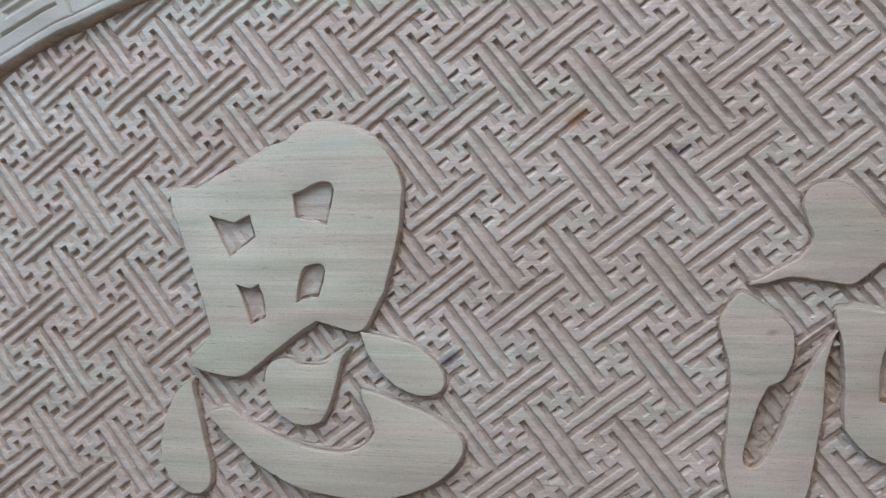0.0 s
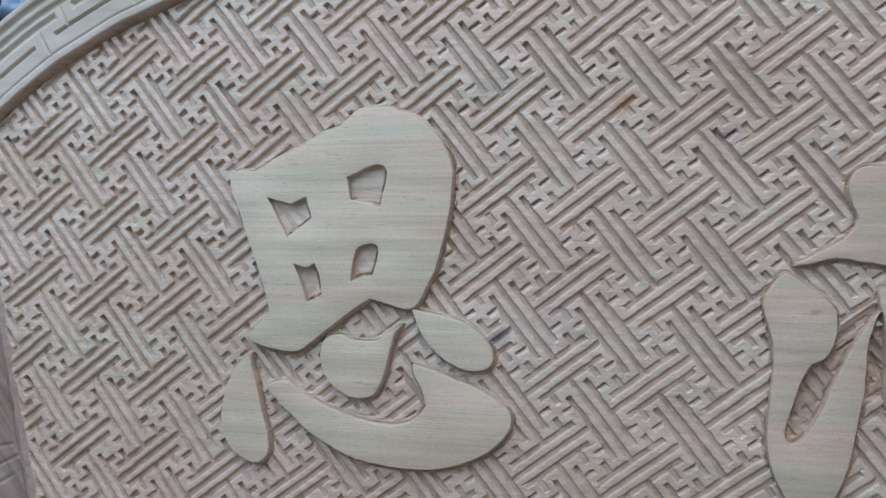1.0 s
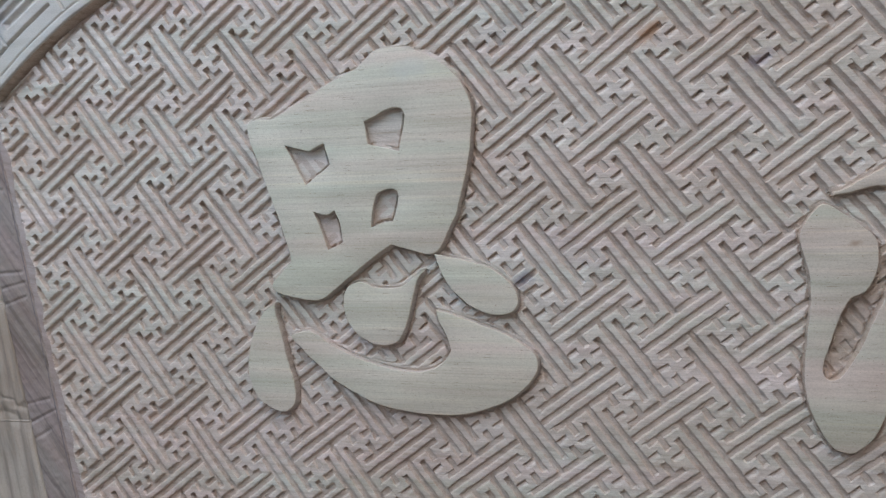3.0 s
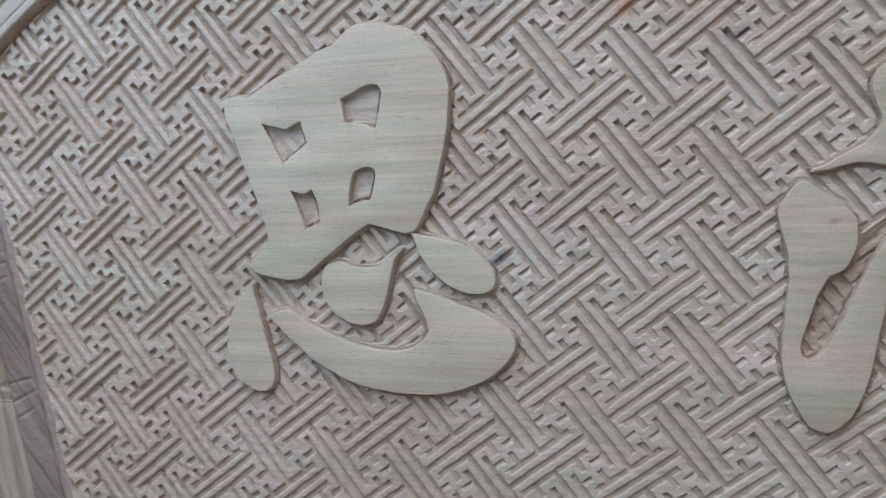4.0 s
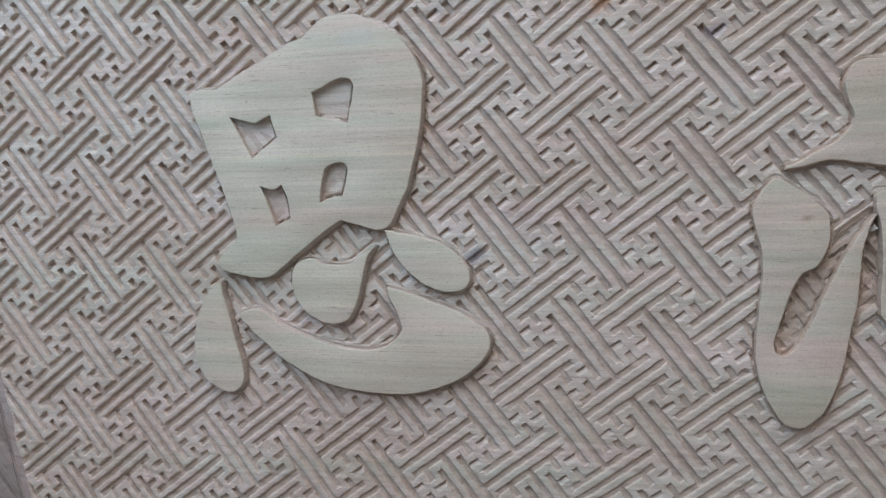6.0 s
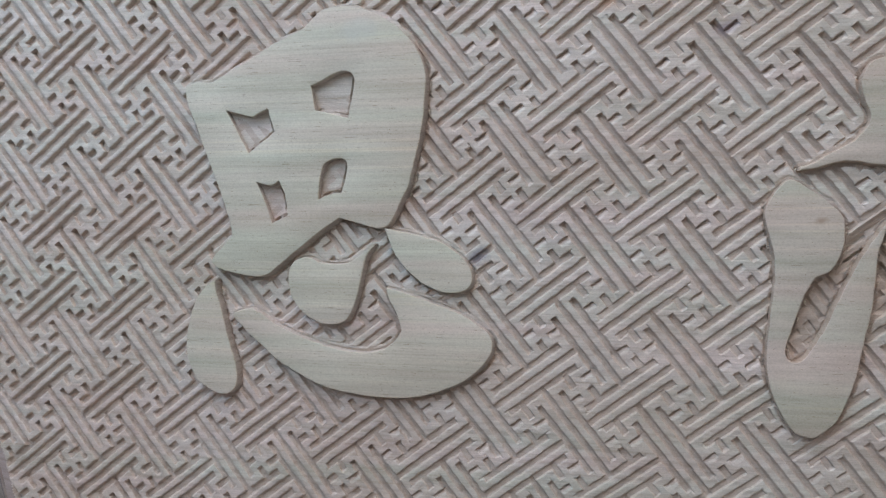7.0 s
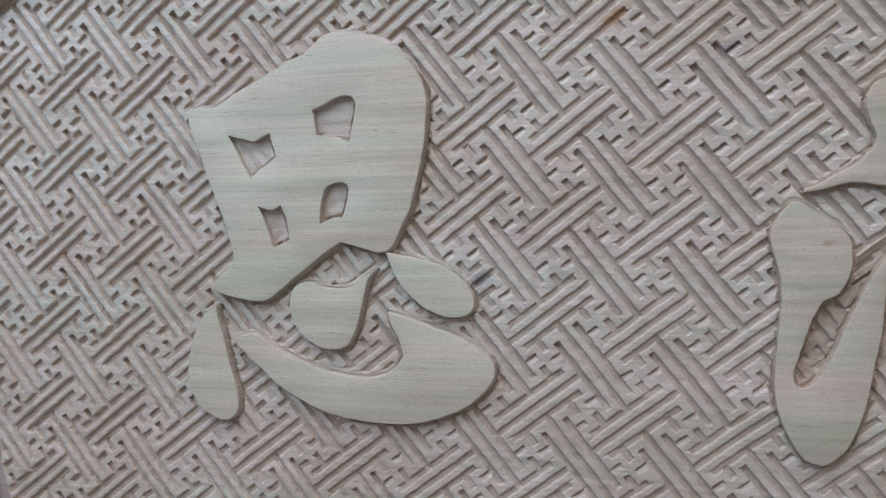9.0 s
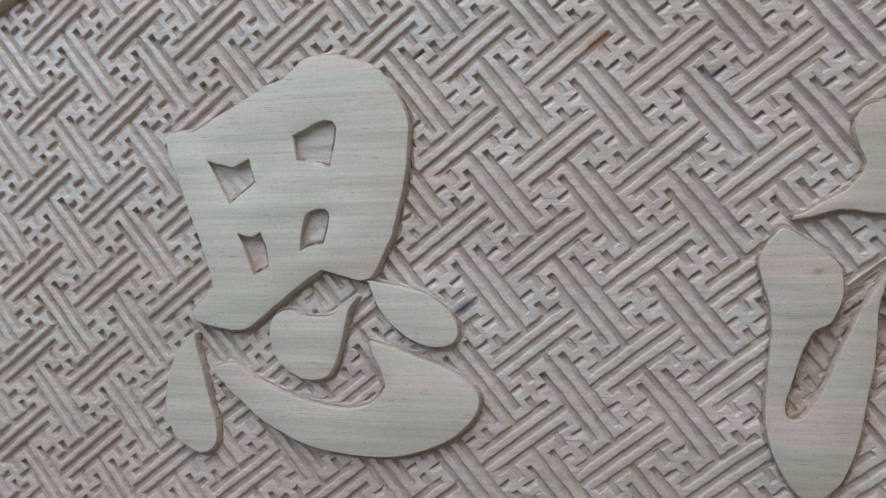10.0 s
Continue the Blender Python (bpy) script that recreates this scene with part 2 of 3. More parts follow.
DOT_MID = [
    (-160.3, -74.9), (-159.9, -64.3), (-155.7, -56.9), (-147.6, -52.7), (-139.2, -52.7), (-131, -56.3), (-120.5, -57.9), (-110.6, -57.8),
    (-102.4, -55.8), (-93, -49), (-80.9, -40.9, 1), (-87, -49), (-90, -59.3), (-92.5, -70.2), (-96.1, -84.2), (-100.9, -97.8),
    (-107.2, -107.8), (-117.2, -111.2), (-128.9, -110.9), (-137.2, -107.9), (-146, -102.2), (-153, -94.9), (-157.9, -87),
]
DOT_RIGHT = [
    (-71, -26.1, 1), (-56.2, -28.8), (-38.5, -32.7), (-25.1, -36.3), (-14.4, -42.1), (-5.8, -48.1), (0.7, -54.6), (5.1, -62),
    (6.2, -70), (2.8, -76.6), (-3.8, -80.4), (-14.1, -81.3), (-26.5, -78.6), (-37.8, -72.9), (-48.1, -64.3), (-56.9, -55.2),
    (-63.5, -44.5), (-68, -33.8),
]
HOOK = [
    (-215.2, -105.6), (-208, -101.7), (-196.8, -99.3), (-188.2, -102.9), (-170.2, -114.4), (-150.6, -123), (-131.1, -129.4), (-110.7, -134.2),
    (-95.4, -135.8), (-81.8, -134.9), (-70.9, -131), (-61.6, -123.5), (-56.1, -114.5, 1), (-62, -97.2), (-67.6, -86.9), (-69.5, -77.7, 1),
    (-58.4, -80.7), (-49.5, -83.1), (-34.9, -87.8), (-16.9, -94.4), (-2.6, -100.2), (9.5, -107.6), (18.5, -113.9), (23, -120.8),
    (23.4, -127.9), (20.2, -136.5), (12, -146.9), (-2, -157.9), (-18.2, -165.7), (-36.7, -171.6), (-55.3, -174.7), (-74.1, -175),
    (-92.6, -173.7), (-112.9, -171.3), (-131.2, -166.7), (-149, -158.3), (-163, -150.9), (-174.8, -143.5), (-184.8, -134.1), (-195, -126.3),
    (-206.2, -115.4),
]
CROWN = [
    (263, 20.1, 1), (264.2, 22.7), (272.8, 26), (283, 31.5), (292.7, 36.9), (301.9, 43.1), (308.6, 49.9), (311.9, 57.1),
    (311.5, 63.6), (308.1, 72), (305.6, 81.2), (305, 88.1), (307.3, 94.5), (311.5, 100.7), (317, 103.8), (323.3, 104.2),
    (337.4, 102.1), (345.8, 97.4), (351.3, 91.4), (359.6, 82.2), (365.8, 72.6), (379.1, 64.8), (386.4, 54.9), (382.2, 43.5),
    (365.5, 38.9), (362.2, 37.8), (356.7, 32.5), (350.7, 27.4), (343.9, 22.8), (336.7, 21.1), (322.4, 23.3), (311.5, 24.9),
    (301, 26.5), (290.1, 26), (281.1, 23.6), (273.3, 21.1),
]
LEG = [
    (256.4, 12.6), (263.1, 10.3), (269.9, 5.2), (278.2, -0.3), (286.6, -7.2), (292.9, -13.9), (295.9, -21.1), (296.4, -29.5),
    (295.4, -39.8), (292.3, -49.2), (286.7, -57.8), (276.8, -63.2, 1), (271.5, -71.9), (265.8, -86.1), (260.6, -102.7), (256.9, -114.8),
    (255.8, -122.7), (257.6, -128.7), (262.3, -130.9), (268.2, -128.8), (273.6, -122.2), (283.7, -104.1), (294.5, -78), (309, -47.4),
    (322.2, -25.3), (329.6, -16.2, 1), (324.7, -28.4), (320.3, -46.1), (319, -63), (317.5, -84.5), (313.5, -105.7), (309.8, -128.5),
    (306.1, -145.9), (298.6, -167.4), (292.2, -178.8), (283.5, -186.9), (276, -190.6), (264.8, -187.2), (255.2, -174.5), (247.7, -158),
    (242.7, -138.9), (242.4, -116.6), (245, -85.5), (246.9, -63.4), (244.9, -41), (239.5, -21.8), (239, -10.9), (245.6, 3),
    (251.4, 10.1),
]
SIDE = [
    (328.8, -2.9), (332.2, 1.2), (341.1, 2.3), (352, 1.3), (365.8, -1.4), (388.6, -1.9), (390.8, -66.3), (389.4, -120.6),
    (373, -122.8), (363.1, -121.5), (356.8, -119.2), (350.6, -115.4), (342.7, -107.7), (334, -96.4, 1), (333.7, -80.6), (334.7, -63.8),
    (334.6, -45.6), (333.6, -32), (332, -20.7), (329.6, -11.6),
]
SIDE_HOLE = [
    (364.7, -31.2), (362.1, -40.3), (360.4, -51.6), (359.8, -66), (359.8, -72.8, 1), (369.3, -73.8), (376.8, -66.8), (377.9, -39.9),
    (371.8, -28.8),
]

# The room: unseen, added to close the place and to shape and bounce light
floor = tagged(part("floor", box(-1.2, -4.1, -0.1, 2.3, 2.8, 0.0), CONCRETE), "grey concrete workshop floor", "floor", kind="structure")
tagged(part("wall_south", box(-1.2, -4.1, 0, 2.3, -4.0, 3.4), PLASTER), "plain pale plaster wall", "wall", kind="structure")


def pierced(name, pieces, label, category):
    """A wall or ceiling of several boxes round an opening, in one mesh."""
    bm = bmesh.new()
    for corners in pieces:
        piece = box(*corners)
        me = bpy.data.meshes.new("piece")
        piece.to_mesh(me)
        piece.free()
        bm.from_mesh(me)
        bpy.data.meshes.remove(me)
    return tagged(part(name, bm, PLASTER), label, category, kind="structure")


pierced("wall_west", ((-1.2, -4.0, 0, -1.1, 0.4, 3.4), (-1.2, 2.2, 0, -1.1, 2.7, 3.4), (-1.2, 0.4, 0, -1.1, 2.2, 1.05), (-1.2, 0.4, 2.8, -1.1, 2.2, 3.4)),
        "unseen pale plaster wall with an added window opening", "wall")
pierced("wall_east", ((2.2, -4.0, 0, 2.3, -0.9, 3.4), (2.2, 1.3, 0, 2.3, 2.7, 3.4), (2.2, -0.9, 0, 2.3, 1.3, 1.0), (2.2, -0.9, 3.2, 2.3, 1.3, 3.4)),
        "unseen pale plaster wall with an added window opening", "wall")
pierced("wall_north", ((-1.2, 2.7, 0, -1.05, 2.8, 3.4), (0.85, 2.7, 0, 2.3, 2.8, 3.4), (-1.05, 2.7, 0, 0.85, 2.8, 1.0), (-1.05, 2.7, 3.2, 0.85, 2.8, 3.4)),
        "unseen pale plaster wall with an added window opening", "wall")
tagged(part("ceiling", box(-1.2, -4.1, 3.4, 2.3, 2.8, 3.5), PLASTER), "plain pale workshop ceiling", "ceiling", kind="structure")

bench = tagged(new("workbench"), "dark worn wooden workbench under the plaque", "workbench")
BENCH_TOP = TOP - 0.050
part("benchtop", box(-0.95, -0.55, BENCH_TOP - 0.05, 0.75, 0.62, BENCH_TOP, 0.004), BENCH_WOOD, bench)
for x in (-0.85, 0.65):
    for y in (-0.45, 0.52):
        part("leg", box(x - 0.04, y - 0.04, 0, x + 0.04, y + 0.04, BENCH_TOP - 0.05, 0.004), BENCH_WOOD, bench)

# The plaque: everything below is in its own frame, with the ridge tops of the carved ground at height 0.
plaque = tagged(new("carved_plaque"), "pale bare wooden plaque with carved fret ground and raised characters", "plaque")
plaque.location = (0, 0, TOP)

ARC = np.array((-0.138, -0.3008))  # centre of the rim's curve
ARC_R = 0.607
RIM_W = 0.0810


ARC_TURN, ARC_WIDE = radians(-22), 2.0  # past this angle the curve flattens to a wider one
ARC_FAR = ARC + (ARC_R - ARC_WIDE) * np.array((math.sin(ARC_TURN), math.cos(ARC_TURN)))


def on_arc(a, r):
    """The place r metres outside the rim's inner foot, at the angle a (degrees as along the tight curve)."""
    a = np.radians(a)
    b = ARC_TURN + (a - ARC_TURN) * ARC_R / ARC_WIDE
    tight = a < ARC_TURN
    x = np.where(tight, ARC[0] + (ARC_R + r) * np.sin(a), ARC_FAR[0] + (ARC_WIDE + r) * np.sin(b))
    y = np.where(tight, ARC[1] + (ARC_R + r) * np.cos(a), ARC_FAR[1] + (ARC_WIDE + r) * np.cos(b))
    return x, y


def inside_rim(x, y, r):
    tight = x < ARC[0] + ARC_R * math.sin(ARC_TURN)
    return np.where(tight, np.hypot(x - ARC[0], y - ARC[1]) < ARC_R + r, np.hypot(x - ARC_FAR[0], y - ARC_FAR[1]) < ARC_WIDE + r)


# Left edges: the scribed line where the ground ends, and the joint to the side batten.
def scribe_x(y):
    return -0.5373 - 0.226 * y


def joint_x(y):
    return -0.5780 - 0.233 * y


RIGHT, LOW = 0.52, -0.36
arc_top = [tuple(float(v) for v in on_arc(d, RIM_W - 0.001)) for d in np.linspace(-44, 70, 90)]
slab = [(joint_x(LOW) + 0.002, LOW), (RIGHT, LOW)] + [p for p in arc_top[::-1] if p[0] < RIGHT] + [(joint_x(0.2) + 0.002, 0.2)]
part("board", prism(slab, -0.050, -0.0085), GROUND_WOOD, plaque)

# The carved ground: a fret of raised lines, eleven millimetres from line to line.
AXIS_U = np.array((0.04423, 0.03406)) / 5
AXIS_D = np.array((0.03477, -0.04376)) / 5
ORIGIN = np.array((0.17111, 0.10811))  # one crossing of the fret
STEPS = np.array((-0.5, -0.4, -0.31, -0.26, -0.2, -0.1, 0.0, 0.1, 0.2, 0.26, 0.31, 0.4))
DEPTH = 0.0032
U_RANGE, D_RANGE = (-17, 9), (-13, 9)  # in cells of five lines


def soft_noise(x, y, size, seed):
    """Smooth noise from -1 to 1 with features of the given size."""
    rng = np.random.default_rng(seed)
    grid = rng.uniform(-1, 1, (256, 256))
    gx, gy = x / size + 128, y / size + 128
    ix, iy = np.floor(gx).astype(int), np.floor(gy).astype(int)
    fx, fy = gx - ix, gy - iy
    fx, fy = fx * fx * (3 - 2 * fx), fy * fy * (3 - 2 * fy)
    ix, iy, jx, jy = ix % 256, iy % 256, (ix + 1) % 256, (iy + 1) % 256
    return (grid[ix, iy] * (1 - fx) + grid[jx, iy] * fx) * (1 - fy) + (grid[ix, jy] * (1 - fx) + grid[jx, jy] * fx) * fy


def edge_distance(x, y, line):
    """Distance of points to a closed line, negative inside it."""
    best = np.full(x.shape, 1e9)
    inside = np.zeros(x.shape, bool)
    for (ax, ay), (bx, by) in zip(line, np.roll(line, -1, 0)):
        dx, dy = bx - ax, by - ay
        t = np.clip(((x - ax) * dx + (y - ay) * dy) / (dx * dx + dy * dy + 1e-12), 0, 1)
        best = np.minimum(best, (x - ax - t * dx) ** 2 + (y - ay - t * dy) ** 2)
        if ay != by:
            inside ^= ((ay > y) != (by > y)) & (x < (bx - ax) * (y - ay) / (by - ay) + ax)
    return np.where(inside, -1, 1) * np.sqrt(best)


FOOT, LEDGE = 0.0029, 0.0012  # depth of the chiselled foot round the characters, and along their upper edges
STROKES = [
    ("stroke", FIELD_BODY, (HOLE_A, HOLE_B, HOLE_C, HOLE_D), 0.0052),
    ("stroke", DOT_LEFT, (), 0.0050),
    ("stroke", DOT_MID, (), 0.0050),
    ("stroke", DOT_RIGHT, (), 0.0047),
    ("stroke", HOOK, (), 0.0050),
    ("stroke", CROWN, (), 0.0038),
    ("stroke", LEG, (), 0.0038),
    ("stroke", SIDE, (SIDE_HOLE,), 0.0042),
]

SUNK = [(262, -135), (258, -100), (268, -60), (297, -45), (300, -30), (325, -10), (337, -12), (336, -92), (316, -92), (300, -100), (280, -130)]
SLITS = [(299.1, -50.5, 310.5, -41.8), (324.8, -41.4, 333.3, -53.2), (324.3, -52.1, 332.4, -61.0), (300.9, -39.3, 312.3, -31.6)]  # knife slits in it


def carved_ground():
    per = len(STEPS)
    rng = np.random.default_rng(5)
    nu, nd = (U_RANGE[1] - U_RANGE[0]) * 5 * per, (D_RANGE[1] - D_RANGE[0]) * 5 * per
    line_u = np.concatenate([STEPS + k for k in range(U_RANGE[0] * 5, U_RANGE[1] * 5)])
    line_d = np.concatenate([STEPS + k for k in range(D_RANGE[0] * 5, D_RANGE[1] * 5)])
    cut = np.zeros((nu, nd))

    # profiles across a cut: flat-floored, vee, wedge from a stop cut on the low side, knife slit
    PROFILES = {
        "flat": ((-0.4, -0.31, -0.26, -0.2, 0.2, 0.26, 0.31, 0.4), (0.0, 0.04, 0.2, 1.0, 0.92, 0.2, 0.04, 0.0)),
        "wide": ((-0.4, -0.31, -0.26, -0.2, 0.2, 0.26, 0.31, 0.4), (0.0, 0.2, 0.6, 1.0, 0.95, 0.4, 0.08, 0.0)),
        "vee": ((-0.4, -0.31, -0.26, -0.2, -0.1, 0.1, 0.2, 0.26, 0.31, 0.4), (0.0, 0.02, 0.12, 0.7, 1.0, 1.0, 0.66, 0.1, 0.02, 0.0)),
        "wedge": ((-0.31, -0.26, -0.2, -0.1, 0.0, 0.1, 0.2, 0.31), (0.0, 0.1, 1.2, 0.95, 0.62, 0.34, 0.14, 0.0)),
        "pit": ((-0.26, -0.2, 0.2, 0.26), (0.0, 1.0, 1.0, 0.0)),
        "slit": ((-0.1, 0.0, 0.1), (0.0, 1.0, 0.0)),
    }

    def groove(c0, c1, a0, a1, b0, b1, flip, deep, along=((0, 1), (1, 1)), shape="flat", ends="pit"):
        """Cut along a0..a1, b0..b1 (line units from a cell's middle at c0, c1); flip swaps the axes.
        along: depth factors from the low end of the long axis to its high end."""
        if flip:
            a0, a1, b0, b1 = b0, b1, a0, a1
        lengthwise = a1 - a0 >= b1 - b0  # the long axis is U
        i0, i1 = np.searchsorted(line_u, (c0 + a0 - 0.55, c0 + a1 + 0.55))
        j0, j1 = np.searchsorted(line_d, (c1 + b0 - 0.55, c1 + b1 + 0.55))
        if i1 <= i0 or j1 <= j0:
            return
        u, d = line_u[i0:i1] - c0, line_d[j0:j1] - c1
        off_u = np.where(u < a0, u - a0, np.where(u > a1, u - a1, 0))
        off_d = np.where(d < b0, d - b0, np.where(d > b1, d - b1, 0))
        pu = np.interp(off_u, *PROFILES[ends if lengthwise else shape])
        pd = np.interp(off_d, *PROFILES[shape if lengthwise else ends])
        run = (u - a0 + 0.25) / (a1 - a0 + 0.5) if lengthwise else (d - b0 + 0.25) / (b1 - b0 + 0.5)
        fall = np.interp(run, *zip(*along))
        wall = pu[:, None] * pd[None] * (fall[:, None] if lengthwise else fall[None])
        cut[i0:i1, j0:j1] = np.maximum(cut[i0:i1, j0:j1], wall * deep)

    for i in range(*U_RANGE):
        for j in range(*D_RANGE):
            c0, c1, flip = 5 * i + 2.0, 5 * j + 2.0, (i + j) % 2 == 0
            crisp = ORIGIN[0] + c0 * AXIS_U[0] + c1 * AXIS_D[0] > -0.10 + rng.uniform(-0.05, 0.05)  # another hand's work
            for side in (-1, 0, 1):
                reach = 4 if side == 0 else 3
                ends = rng.uniform(-0.28, 0.08, 2) if side else (-0.05, -0.05)
                deep = rng.uniform(0.85, 1.1)
                # the upper end has the deep stop cut, the lower one runs out
                stop, out = (rng.uniform(1.0, 1.25), rng.uniform(0.45, 0.95)) if side else (1.0, 1.0)
                edge = 0.09 + 0.05 * rng.random()
                if flip:
                    along = ((0, stop), (edge, 1), (1 - edge, 1), (1, out))
                else:
                    along = ((0, out), (edge, 1), (1 - edge, 1), (1, stop))
                groove(c0, c1, -reach - ends[0], reach + ends[1], side, side, flip, deep * (1.5 if flip else 1.0), along, "vee" if flip else ("flat" if crisp else "wide"))
                if crisp and side:  # the knife runs past the ends
                    for at, way in ((-reach - ends[0], -1), (reach + ends[1], 1)):
                        if rng.random() < 0.6:
                            off = side + rng.choice((-0.22, 0.22))
                            lo, hi = sorted((at, at + way * rng.uniform(0.3, 0.55)))
                            groove(c0, c1, lo, hi, off, off, flip, 0.4, shape="slit", ends="slit")
            for a in (-2, 2):
                for b in ((-2, -1), (1, 2)):
                    far, near = rng.uniform(-0.16, 0.06), rng.uniform(0.05, 0.38)
                    lo, hi = (b[0] - far, b[1] - near) if b[0] < 0 else (b[0] + near, b[1] + far)
                    deep = rng.uniform(0.95, 1.3)
                    if flip:  # the short cut runs along U: a wedge under a stop cut on its upper side
                        tip = rng.uniform(0.45, 0.9) if crisp else rng.uniform(0.5, 1.0)
                        groove(c0, c1, a, a, lo, hi, flip, deep, ((0, tip), (0.5, 1), (1, rng.uniform(0.8, 1.15))), "wedge" if crisp else "flat")
                        if crisp and rng.random() < 0.35:
                            groove(c0, c1, a - 0.2, a - 0.2, lo - rng.uniform(0, 0.3), hi + rng.uniform(0, 0.3), flip, deep * 0.35, shape="slit", ends="slit")
                    else:  # along D: deepest at its upper end
                        groove(c0, c1, a, a, lo, hi, flip, deep, ((0, 1.2), (0.25, 1.0), (1, rng.uniform(0.6, 1.0))), "flat")
                        if crisp and rng.random() < 0.4:
                            side = rng.choice((-0.22, 0.22))
                            groove(c0, c1, a + side, a + side, lo - rng.uniform(0.2, 0.5), lo + 0.2, flip, deep * 0.35, shape="slit", ends="slit")
    # cells are centred half a line off the crossings
    gu, gd = np.meshgrid(line_u + 0.5, line_d + 0.5, indexing="ij")
    x = ORIGIN[0] + gu * AXIS_U[0] + gd * AXIS_D[0]
    y = ORIGIN[1] + gu * AXIS_U[1] + gd * AXIS_D[1]
    # the drawn grid drifts towards the far corner
    drift = np.clip(gu / 5 - 1, 0, 4)
    x = x - 0.0008 * drift**2
    y = y - 0.0019 * drift
    keep = (x > -0.60) & (x < RIGHT - 0.03) & (y > LOW + 0.03) & inside_rim(x, y, 0.010) & (x > scribe_x(y) + 0.0004)
    # the hand's unevenness
    wx = x + 0.0005 * soft_noise(x, y, 0.045, 11) + 0.0002 * soft_noise(x, y, 0.009, 12) + 0.00042 * soft_noise(x, y, 0.0028, 61)
    wy = y + 0.0005 * soft_noise(x, y, 0.045, 13) + 0.0002 * soft_noise(x, y, 0.009, 14) + 0.00042 * soft_noise(x, y, 0.0028, 62)
    # cut deeper towards the upper left than elsewhere
    cut *= (1 + 0.14 * soft_noise(x, y, 0.02, 15)) * np.interp(x, (-0.5, -0.2, 0.1, 0.4), (1.06, 1.0, 0.84, 0.80)) * (1 - np.interp(y, (-0.28, -0.10, 0.02), (0.24, 0.20, 0.0)) * np.clip((x + 0.36) / 0.12, 0, 1))
    # the fret dies out into a plain margin at the left
    left = x - scribe_x(y) - 0.0085 - 0.004 * soft_noise(x, y, 0.02, 16)
    cut *= np.clip(left / 0.003, 0, 1)
    z = -DEPTH * cut - 0.0003 * (soft_noise(x, y, 0.006, 17) + 1) - 0.0006 * (soft_noise(x, y, 0.03, 18) + 1)
    worked = cut.copy()
    for name, outline, holes, high in STROKES:
        line = flow(outline, 3)
        lo, hi = line.min(0) - 0.01, line.max(0) + 0.01
        near = (wx > lo[0]) & (wx < hi[0]) & (wy > lo[1]) & (wy < hi[1])
        px, py = wx[near], wy[near]
        d = edge_distance(px, py, line)
        torn = 0.0012 * soft_noise(px, py, 0.008, 19)
        eps = 0.0004
        way_x, way_y = (edge_distance(px + eps, py, line) - d) / eps, (edge_distance(px, py + eps, line) - d) / eps
        lean, rise = np.clip(0.7 * way_x - 0.7 * way_y, 0, 1), np.clip(way_y / 0.4 - 0.9, 0, 1)
        dig = np.clip((0.0030 + 0.0022 * lean + torn - d) / 0.0018, 0, 1)
        ledge = rise * np.clip((0.0044 + torn - d) / 0.0012, 0, 1)
        zz = z[near]
        fibres = np.abs(soft_noise(px, py, 0.0019, 98)) + 0.6 * soft_noise(px, py, 0.005, 99)
        foot = FOOT if high > 0.0043 else FOOT * (0.4 + 0.6 * lean)
        zz = np.minimum(zz, -foot * dig - 0.0002) - 0.0010 * dig * fibres
        zz = zz * (1 - ledge) - ledge * (LEDGE + 0.0004 * fibres)  # an uncut ledge along the upper edges
        worked[near] *= 1 - ledge
        zz = zz - (0.0017 if high > 0.0043 else 0.0008) * (1 - (1.0 if holes else 0.35) * rise) * np.clip((0.0018 - d) / 0.0010, 0, 1) * np.clip(0.6 + 0.8 * soft_noise(px, py, 0.012, 84), 0, 1)  # the knife's line at the foot
        if high < 0.004:  # rough chopped ground round the second character
            worked[near] = np.maximum(worked[near], 0.9 * dig)
        for hole in holes:
            inner = edge_distance(px, py, flow(hole, 3))
            slip_x, slip_y = (edge_distance(px + eps, py, flow(hole, 3)) - inner) / eps, (edge_distance(px, py + eps, flow(hole, 3)) - inner) / eps
            knife = np.clip((inner + 0.0034) / 0.0008, 0, 1) * np.clip(slip_x - 0.6 * slip_y, 0, 1) * np.clip(0.7 + soft_noise(px, py, 0.006, 85), 0, 1)
            zz = np.where(inner < 0.001, (-0.0010 if high > 0.0043 else -FOOT) - 0.0005 * soft_noise(px, py, 0.009, 91) - 0.0045 * knife, zz)
            d = np.maximum(d, -inner)
        z[near] = zz
        gone = np.zeros(x.shape, bool)
        gone[near] = d < -0.003
        keep &= ~gone
    # between the legs of the second character the ground is chopped down
    sunk = np.zeros(x.shape)
    near = (wx > 0.25) & (wx < 0.345) & (wy > -0.14) & (wy < -0.005)
    sunk[near] = np.clip(-edge_distance(wx[near], wy[near], np.array(SUNK) / 1000) / 0.003, 0, 1)
    z = z * (1 - 0.15 * sunk) - sunk * (0.0034 + 0.0005 * soft_noise(x, y, 0.004, 86))
    for ax, ay, bx, by in np.array(SLITS) / 1000:
        t = np.clip(((wx[near] - ax) * (bx - ax) + (wy[near] - ay) * (by - ay)) / ((bx - ax) ** 2 + (by - ay) ** 2), 0, 1)
        z[near] -= 0.004 * np.clip((0.0013 - np.hypot(wx[near] - ax - t * (bx - ax), wy[near] - ay - t * (by - ay))) / 0.0008, 0, 1)
    worked = np.maximum(worked, sunk)
    outer = ~inside_rim(x, y, -0.0016 + 0.0012 * soft_noise(x, y, 0.008, 93))
    z = np.where(outer, np.minimum(z, -0.0040), z)
    index = -np.ones(x.shape, int)
    index[keep] = np.arange(keep.sum())
